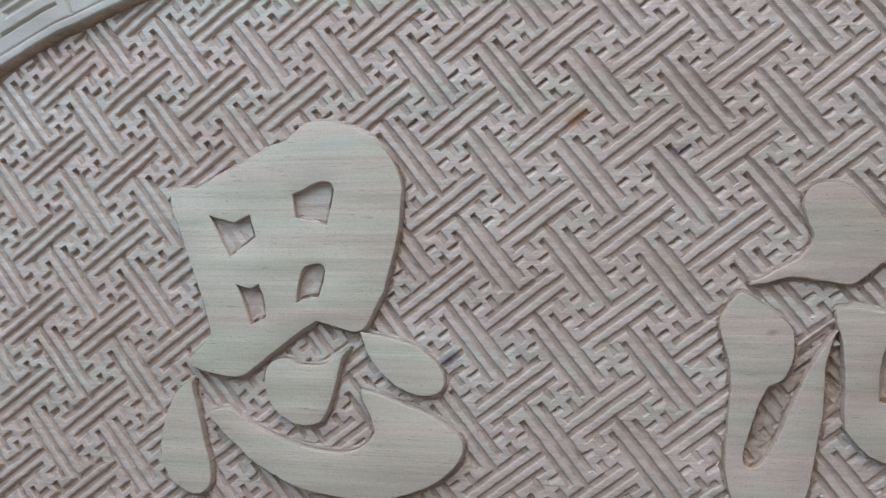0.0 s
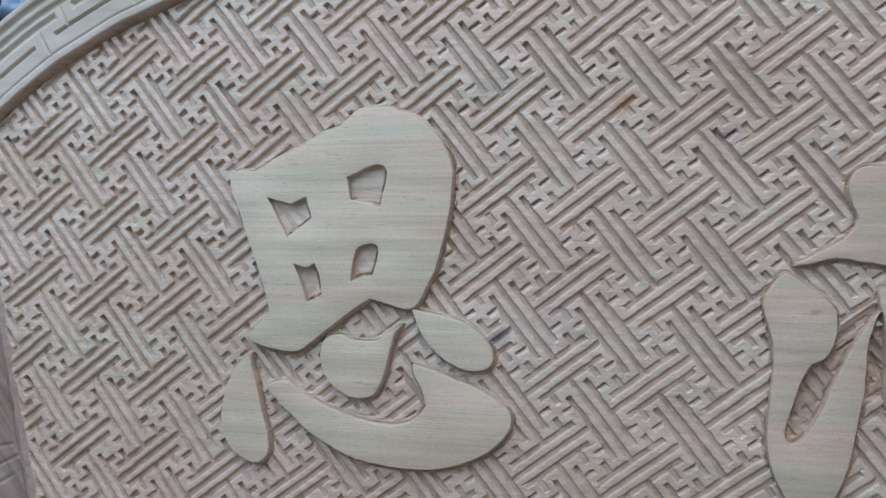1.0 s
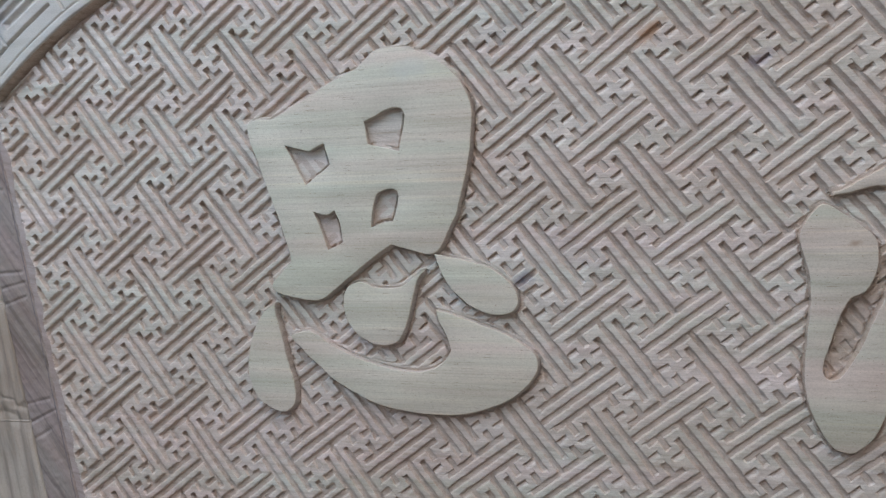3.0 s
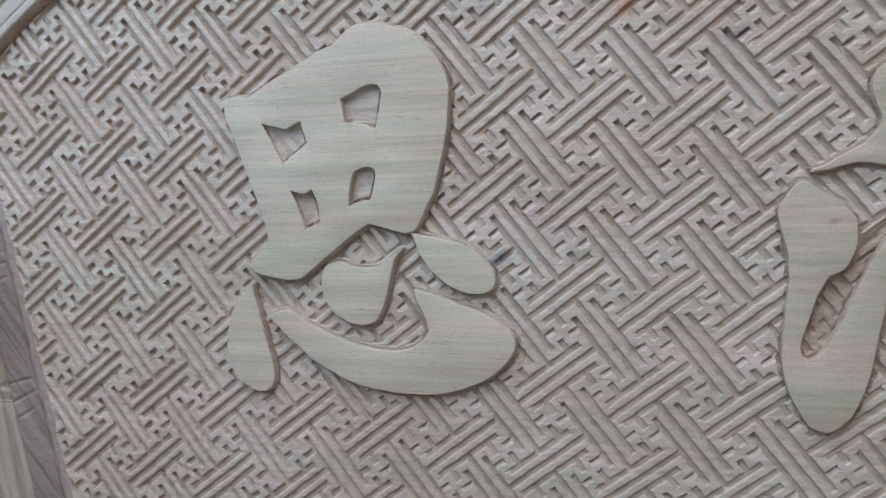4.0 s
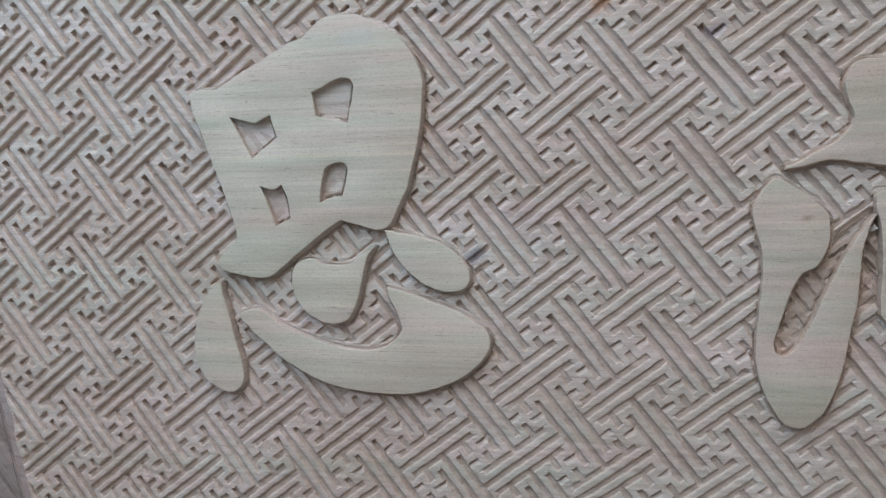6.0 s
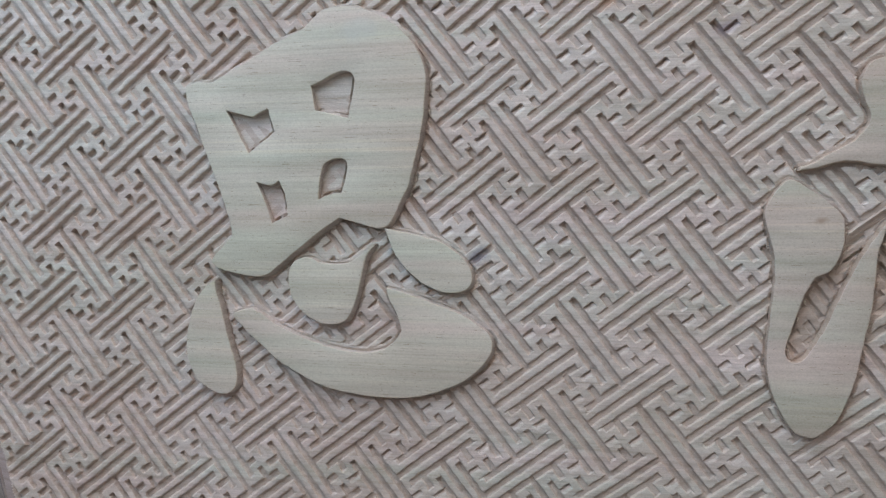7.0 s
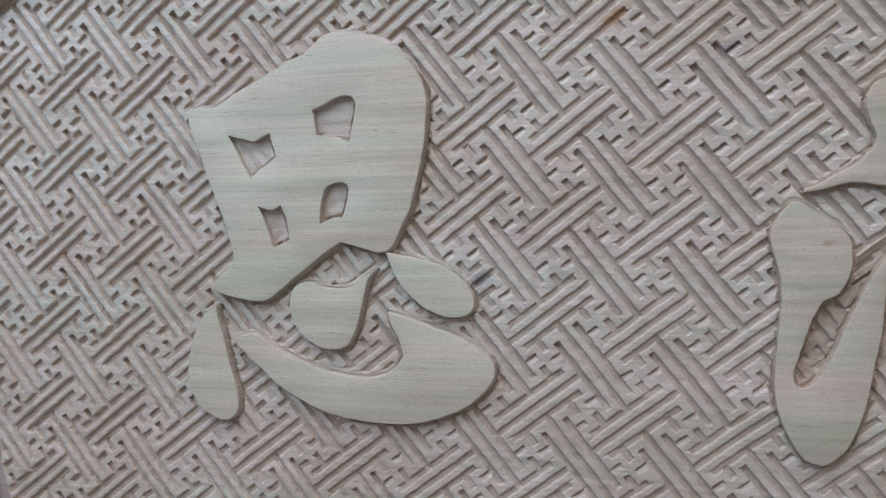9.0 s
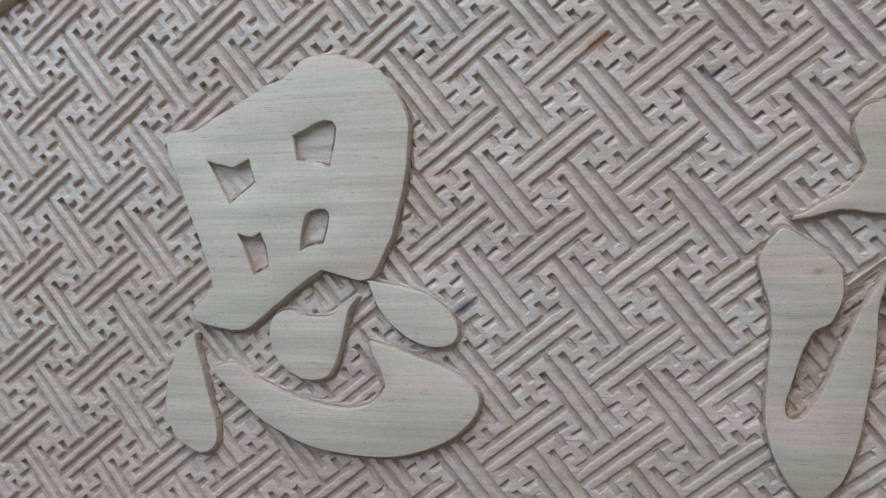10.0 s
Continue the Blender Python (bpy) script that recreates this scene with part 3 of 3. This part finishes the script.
    quad = np.stack([index[:-1, :-1], index[:-1, 1:], index[1:, 1:], index[1:, :-1]], -1).reshape(-1, 4)
    quad = quad[(quad >= 0).all(1)]
    me = bpy.data.meshes.new("fret_ground")
    places = np.stack([wx[keep], wy[keep], z[keep]], 1).astype(np.float32)
    me.vertices.add(len(places))
    me.vertices.foreach_set("co", places.ravel())
    me.loops.add(quad.size)
    me.loops.foreach_set("vertex_index", quad.ravel().astype(np.int32))
    me.polygons.add(len(quad))
    me.polygons.foreach_set("loop_start", np.arange(0, quad.size, 4, dtype=np.int32))
    me.update(calc_edges=True)
    me.validate()
    me.shade_flat()
    me.materials.append(GROUND_WOOD)
    me.materials.append(RECESS_SHADE_WOOD)  # shade put into a browner colour on the walls and floors of the cuts
    me.materials.append(BORDER_WOOD)  # the browner, darker border beside the scribed line
    shade_or_torn = (worked[keep] > 0.35)[quad].sum(1) >= 2
    border = ((x - scribe_x(y) - 0.0095 - 0.0035 * soft_noise(x, y, 0.02, 16))[keep] < 0)[quad].all(1)
    me.polygons.foreach_set("material_index", np.where(border, 2, shade_or_torn).astype(np.int32))
    ob = new("fret_ground", me)
    ob.parent = plaque
    return tagged(ob, "deeply carved key-fret ground of bare pinkish wood")


carved_ground()


# Raised strokes of the characters: sanded tops, tight rounded shoulders and cut walls.
def raised(name, outline, holes, high):
    bm = bmesh.new()
    brims = []
    for ring in (outline, *holes):
        line = flow(ring, 14)
        gap = np.linalg.norm(np.roll(line, -1, 0) - line, axis=1)
        line = line[gap > 1e-5]
        px, py = line.T
        line = line + np.stack([soft_noise(px, py, 0.006, 71) * 0.0003 + soft_noise(px, py, 0.0016, 72) * 0.00016, soft_noise(px, py, 0.006, 73) * 0.0003 + soft_noise(px, py, 0.0016, 74) * 0.00016], 1)
        along = np.roll(line, -2, 0) - np.roll(line, 2, 0)
        along /= np.linalg.norm(along, axis=1)[:, None] + 1e-9
        turning = np.sign(np.sum(line[:, 0] * np.roll(line[:, 1], -1) - np.roll(line[:, 0], -1) * line[:, 1]))
        out = np.stack([along[:, 1], -along[:, 0]], 1) * turning * (1 if ring is outline else -1)
        lean = np.clip(0.7 * out[:, 0] - 0.7 * out[:, 1], 0, 1)  # walls that fall away to the lower side are cut less steeply
        lean = sum(np.roll(lean, k) for k in range(-3, 4)) / 7
        rise = np.clip(out[:, 1], 0, 1)  # fibres tear out along the upper edges
        px, py = line.T
        line = line - out * (0.0007 * rise * np.clip(soft_noise(px, py, 0.006, 75), 0, 1))[:, None]
        turn = 0.0005 + 0.0006 * lean + 0.0002 * soft_noise(px, py, 0.012, 77)
        run = (high + 0.0078) / ((14 if ring is outline else 40) - (10.5 if ring is outline else 36) * lean)
        levels = []
        for shift, level in ((-turn, high + 0 * turn), (-0.45 * turn, high - 0.12 * turn), (-0.1 * turn, high - 0.5 * turn), (0.05 * turn, high - 1.1 * turn), (run * 0.5, high * 0.5 - 0.0039 + 0.0005 * soft_noise(px, py, 0.003, 78)), (run, -0.0078 + 0 * turn)):
            at = line + out * np.broadcast_to(shift, turn.shape)[:, None]
            levels.append([bm.verts.new((x, y, z)) for (x, y), z in zip(at, level)])
        n = len(line)
        for k in range(5):
            for i in range(n):
                j = (i + 1) % n
                bm.faces.new((levels[k][i], levels[k][j], levels[k + 1][j], levels[k + 1][i])).material_index = 0 if k < 3 else 1
        brims += [bm.edges.get((levels[0][i], levels[0][(i + 1) % n])) for i in range(n)]
    bmesh.ops.triangle_fill(bm, edges=brims, use_beauty=True, use_dissolve=False, normal=(0, 0, 1))
    bmesh.ops.recalc_face_normals(bm, faces=bm.faces[:])
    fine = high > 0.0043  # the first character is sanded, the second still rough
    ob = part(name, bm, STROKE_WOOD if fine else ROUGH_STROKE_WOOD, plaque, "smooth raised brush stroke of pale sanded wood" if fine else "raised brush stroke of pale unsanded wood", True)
    ob.data.set_sharp_from_angle(angle=radians(40))
    ob.data.materials.append(CUT_WOOD if fine else RAW_WOOD)
    return ob


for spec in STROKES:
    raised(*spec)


# Torn fibres left standing along the cut edges of the characters
def splinters():
    rng = np.random.default_rng(23)
    verts, faces = [], []
    for outline, chance in ((CROWN, 0.42), (LEG, 0.3), (SIDE, 0.3), (FIELD_BODY, 0.22), (DOT_RIGHT, 0.2)):
        line = flow(outline, 6)
        ahead = np.roll(line, -1, 0) - np.roll(line, 1, 0)
        turn = np.sign(np.sum(line[:, 0] * np.roll(line[:, 1], -1) - np.roll(line[:, 0], -1) * line[:, 1]))
        for p, d in zip(line, ahead):
            size = np.linalg.norm(d)
            if rng.random() > chance or size < 1e-6:
                continue
            d = d / size
            out = np.array((d[1], -d[0])) * turn
            d = d * rng.choice((-1, 1))
            at = p + out * rng.uniform(0.0018, 0.0042)
            long, wide, z = rng.uniform(0.0015, 0.0048), rng.uniform(0.0003, 0.0008), rng.uniform(-0.0030, -0.0012)
            tip = at + d * long + out * rng.uniform(-0.0004, 0.0014)
            k = len(verts)
            verts += [(*(at - out * wide), z), (*(at + out * wide), z - 0.0006), (*((at + tip) / 2 + out * wide * 0.6), z + rng.uniform(0.0002, 0.0010)), (*tip, z + rng.uniform(-0.0004, 0.0012)), (*((at + tip) / 2), z - 0.0012)]
            faces += [(k, k + 1, k + 2), (k, k + 2, k + 3), (k + 1, k + 3, k + 2), (k, k + 4, k + 1), (k, k + 3, k + 4), (k + 1, k + 4, k + 3)]
    made = mesh_object("torn_fibre", verts, faces, CUT_WOOD, plaque)
    made.data.materials.append(STROKE_WOOD)
    made.data.polygons.foreach_set("material_index", np.repeat(rng.integers(0, 2, len(faces) // 6), 6).astype(np.int32))
    tagged(made, "loose torn wood fibres along the cut edges", kind="stuff")


splinters()


# The rim: a moulding with a rounded inner bead and a key fret, carved as far as a rough end.
def rim():
    a = np.concatenate([np.arange(-46.5, -20, 0.05), np.arange(-20, 70, 0.25)])
    r = np.concatenate([[-0.0022, -0.0012, -0.0003, 0.0005, 0.0012], np.arange(0.0020, RIM_W, 0.0011), [RIM_W, RIM_W + 0.0015]])
    A, R = np.meshgrid(a, r, indexing="ij")
    start = -43.2 - (R - 0.0) / 0.0106 * 0.56
    A = np.maximum(A, start)
    s = np.radians(A) * (ARC_R + 0.04)
    h = np.full(A.shape, 0.0070)
    bead = (R - 0.0056) / 0.0054
    h = np.where(np.abs(bead) < 1, 0.0056 + 0.0028 * np.sqrt(np.clip(1 - bead**4, 0, 1)), h)

    def slot(a0, a1, r0, wide=0.0006, deep=0.0032, soft=0.0018):
        end = np.maximum(a0 - A, A - a1).clip(0) * 0.0106 * 0.9
        d = np.maximum(np.abs(R - r0), end)
        return deep * np.clip((wide + soft - d) / soft, 0, 1)

    cutting = np.zeros(A.shape)
    for k in range(-1, 12):
        c = -41.5 + 10.05 * k
        cutting = np.maximum(cutting, slot(c + 1.5, c + 8.8, 0.029))
        cutting = np.maximum(cutting, slot(c + 4.4, c + 11.9, 0.0455, 0.0010, 0.0030, 0.0034))
        for at, r0, r1 in ((c, 0.014, 0.043), (c + 2.9, 0.030, 0.056)):
            across = np.abs(A - at) * 0.0106
            cutting = np.maximum(cutting, 0.0026 * np.clip((0.0020 - across) / 0.0018, 0, 1) * ((R > r0) & (R < r1)))
    crease = np.abs(R - 0.0112)
    cutting = np.maximum(cutting, 0.0012 * np.clip((0.0016 - crease) / 0.0014, 0, 1))
    for at, deep in ((0.0560, 0.0030), (0.0690, 0.0042)):
        cutting = np.maximum(cutting, deep * np.clip((0.0044 - np.abs(R - at)) / 0.0030, 0, 1))
    h = h - cutting
    edge = np.clip((RIM_W - R) / 0.004, 0, 1)
    h = h - 0.004 * (1 - np.sqrt(np.clip(1 - (1 - edge) ** 2, 0, 1)))
    x, y = on_arc(A, R + 0.0016 + 0.0004 * soft_noise(s, s * 0, 0.03, 81))
    h = h + 0.0003 * soft_noise(x, y, 0.010, 21) + 0.0005 * soft_noise(x, y, 0.035, 22)
    for k, level in enumerate((-0.0060, -0.0028, 0.0004, 0.0036, 0.0062)):
        h[:, k] = level + 0.0006 * soft_noise(x[:, k], y[:, k], 0.006, 23 + k)
    h[:, -1] = -0.049
    h[0] = -0.008
    ok = (x < RIGHT - 0.005).all(1)
    x, y, h = x[ok], y[ok], h[ok]
    n, m = x.shape
    index = np.arange(n * m).reshape(n, m)
    quad = np.stack([index[:-1, :-1], index[1:, :-1], index[1:, 1:], index[:-1, 1:]], -1).reshape(-1, 4)[:, ::-1]
    made = mesh_object("rim", np.stack([x, y, h], -1).reshape(-1, 3).tolist(), quad.tolist(), RIM_WOOD, plaque, True, "raised pale rim with a rounded bead and key-fret slots")
    made.data.materials.append(RAW_WOOD)
    wall = np.zeros((n - 1, m - 1), np.int32)
    wall[:, :4] = 1
    made.data.polygons.foreach_set("material_index", wall.ravel())
    return made


rim()

# The uncarved margin at the left, with its scribed line, and the rough side batten.
CUTS = [  # chisel cuts across the margin: two ends in mm
    (-583, -46, -534, -43), (-571, -64, -531, -54), (-564, -81, -531, -70), (-538, -188, -505, -180),
    (-583, -210, -527, -206), (-527, -206, -498, -192), (-538, -232, -505, -214), (-583, 47, -556, 46),
]


def strip(name, left, right, y0, y1, step, relief, mat, low, parent, label):
    """A board between two edges, with a relief on its top and plain sides."""
    ys = np.linspace(y0, y1, int((y1 - y0) / step))
    n = int(np.ceil(np.max(right(ys) - left(ys)) / step)) + 1
    t = np.linspace(0, 1, n)
    y = np.repeat(ys[:, None], n, 1)
    x = left(y) + (right(y) - left(y)) * t
    z = relief(x, y)
    x = np.concatenate([x[:, :1], x, x[:, -1:]], 1)
    y = np.concatenate([y[:, :1], y, y[:, -1:]], 1)
    z = np.concatenate([np.full((len(ys), 1), low), z, np.full((len(ys), 1), low)], 1)
    index = np.arange(x.size).reshape(x.shape)
    quad = np.stack([index[:-1, :-1], index[:-1, 1:], index[1:, 1:], index[1:, :-1]], -1).reshape(-1, 4)
    ends = [list(index[0]), list(index[-1][::-1])]
    return mesh_object(name, np.stack([x, y, z], -1).reshape(-1, 3).tolist(), quad.tolist() + ends, mat, parent, True, label)


def margin_relief(x, y):
    z = -0.0004 + 0.0004 * soft_noise(x + y * 0.8, y * 0.3, 0.012, 31) + 0.0003 * soft_noise(x, y, 0.004, 32)
    for ax, ay, bx, by in np.array(CUTS) / 1000:
        t = np.clip(((x - ax) * (bx - ax) + (y - ay) * (by - ay)) / ((bx - ax) ** 2 + (by - ay) ** 2), 0, 1)
        d = np.hypot(x - ax - t * (bx - ax), y - ay - t * (by - ay)) + 0.0004 * soft_noise(x, y, 0.006, 33)
        z = z - 0.0012 * np.clip(1 - d / 0.0028, 0, 1)
    return z


def batten_relief(x, y):
    across = x - joint_x(y)
    flakes = soft_noise(across * 8, y, 0.045, 41) + 0.6 * soft_noise(across * 5, y, 0.015, 42)
    ragged = 0.3 * across + 0.004 * soft_noise(x, y, 0.008, 43)
    breaks = np.maximum.reduce([np.clip(1 - np.abs(y - at + ragged) / wide, 0, 1) for at, wide in ((-0.2065, 0.010), (-0.0775, 0.007), (-0.190, 0.004))])
    return 0.0008 + 0.0006 * flakes - 0.0016 * breaks - 0.0035 * np.clip(soft_noise(across * 2, y, 0.05, 45) - 0.2, 0, 1)


strip("margin", lambda y: joint_x(y) + 0.0010 + 0.0006 * soft_noise(y, y, 0.05, 46), lambda y: scribe_x(y) + 0.0012 + 0.0006 * soft_noise(y, y, 0.012, 95), LOW, 0.200, 0.0011, margin_relief, MARGIN_WOOD, -0.0086, plaque, "flat uncarved margin with scribed lines and chisel cuts")


def scribed_line():
    """A thin pencilled line down the margin, a hair's breadth above the wood."""
    y = np.arange(LOW + 0.01, 0.195, 0.002)
    mid = scribe_x(y) - 0.0015 + 0.0003 * soft_noise(y, y, 0.015, 96)
    wide = 0.00045 + 0.00015 * soft_noise(y, y, 0.006, 97)
    rows = [np.stack([x, y, margin_relief(x, y) + lift], 1) for x, lift in ((mid - wide, -0.001), (mid - wide, 0.0002), (mid + wide, 0.0002), (mid + wide, -0.001))]
    n = len(y)
    faces = [(k * n + i, (k + 1) * n + i, (k + 1) * n + i + 1, k * n + i + 1) for k in range(3) for i in range(n - 1)]
    mesh_object("scribed_line", np.concatenate(rows).tolist(), faces, PENCIL, plaque, False, "thin dark pencilled line")


scribed_line()
side_batten = tagged(new("side_batten"), "rough yellowish wooden batten of butted boards against the plaque's edge", "batten")
side_batten.location = (0, 0, TOP)
for y0, y1 in ((LOW, -0.2062), (-0.2061, -0.0775), (-0.0774, 0.12)):
    strip("board", lambda y: joint_x(y) - 0.075, lambda y: joint_x(y) - 0.0008 + 0.0006 * soft_noise(y, y, 0.01, 44), y0, y1, 0.0014, batten_relief, BATTEN_WOOD, -0.049, side_batten, "")


# Beyond the rim: wood offcuts and a blue cloth on the bench.
def rough_chunk(name, size, seed, label):
    """A hacked-off lump of wood with an uneven, faceted body that stands on its flattest side."""
    bm = bmesh.new()
    bmesh.ops.create_icosphere(bm, subdivisions=4, radius=1.0)
    for v in bm.verts:
        p = v.co.copy()
        p = Vector([math.copysign(abs(c) ** 0.62, c) for c in p])
        p += Vector(noise.noise_vector(p * 1.3 + Vector((seed, 0, 0)))) * 0.22 + Vector(noise.noise_vector(p * 5 + Vector((0, seed, 0)))) * 0.05
        v.co = Vector((p.x * size[0], p.y * size[1], max(p.z, -0.75) * size[2]))
    low = min(v.co.z for v in bm.verts)
    for v in bm.verts:
        v.co.z -= low
    return tagged(part(name, bm, OFFCUT_WOOD), label, "offcut", "offcuts on the bench")


for n, (x, y, turn, *size) in enumerate(((-0.628, 0.305, 8, 0.050, 0.026, 0.018), (-0.636, 0.258, -12, 0.048, 0.017, 0.015))):
    chunk = rough_chunk("wood_offcut", size, n * 7.0, "rough dull wood offcut lying on the bench")
    chunk.matrix_world = pose(x, y, BENCH_TOP, 0, 0, turn)


def cloth():
    xs, ys = np.meshgrid(np.linspace(-0.575, -0.44, 46), np.linspace(0.288, 0.43, 46), indexing="ij")
    wob = soft_noise(xs, ys, 0.03, 51)
    x = xs + 0.008 * wob + 0.1 * (0.36 - ys) * 0
    y = ys + 0.008 * soft_noise(xs, ys, 0.03, 52)
    z = 0.012 + 0.010 * soft_noise(xs, ys, 0.022, 53) + 0.004 * soft_noise(xs, ys, 0.009, 54)
    edge = np.minimum.reduce([xs + 0.575, -0.44 - xs, ys - 0.288, 0.43 - ys])
    z = np.maximum(z * np.clip(edge / 0.012, 0, 1), 0) + 0.0012
    index = np.arange(xs.size).reshape(xs.shape)
    quad = np.stack([index[:-1, :-1], index[1:, :-1], index[1:, 1:], index[:-1, 1:]], -1).reshape(-1, 4)
    ob = mesh_object("cloth", np.stack([x, y, z], -1).reshape(-1, 3).tolist(), quad.tolist(), BLUE_CLOTH, None, True)
    thick = ob.modifiers.new("thickness", "SOLIDIFY")
    thick.thickness, thick.offset = 0.0011, -1
    ob.location = (0, 0, BENCH_TOP)
    return tagged(ob, "crumpled blue cloth lying behind the plaque's rim", "cloth")


cloth()


# A pale shard of wood caught in the narrow gap of the second character.
bm = bmesh.new()
shard = [bm.verts.new(p) for p in ((-0.0030, -0.0018, 0), (0.0034, -0.0026, 0), (0.0026, 0.0030, 0), (-0.0022, 0.0022, 0), (-0.0020, -0.0006, 0.0022), (0.0026, -0.0014, 0.0030), (0.0012, 0.0022, 0.0016))]
bmesh.ops.convex_hull(bm, input=shard)
chip = tagged(part("wood_chip", bm, PALE_CHIP), "tiny pale splintered wood chip in a carved gap", "wood chip")
chip.matrix_world = pose(0.3294, -0.0278, TOP - 0.0036, 0, 0, 25)
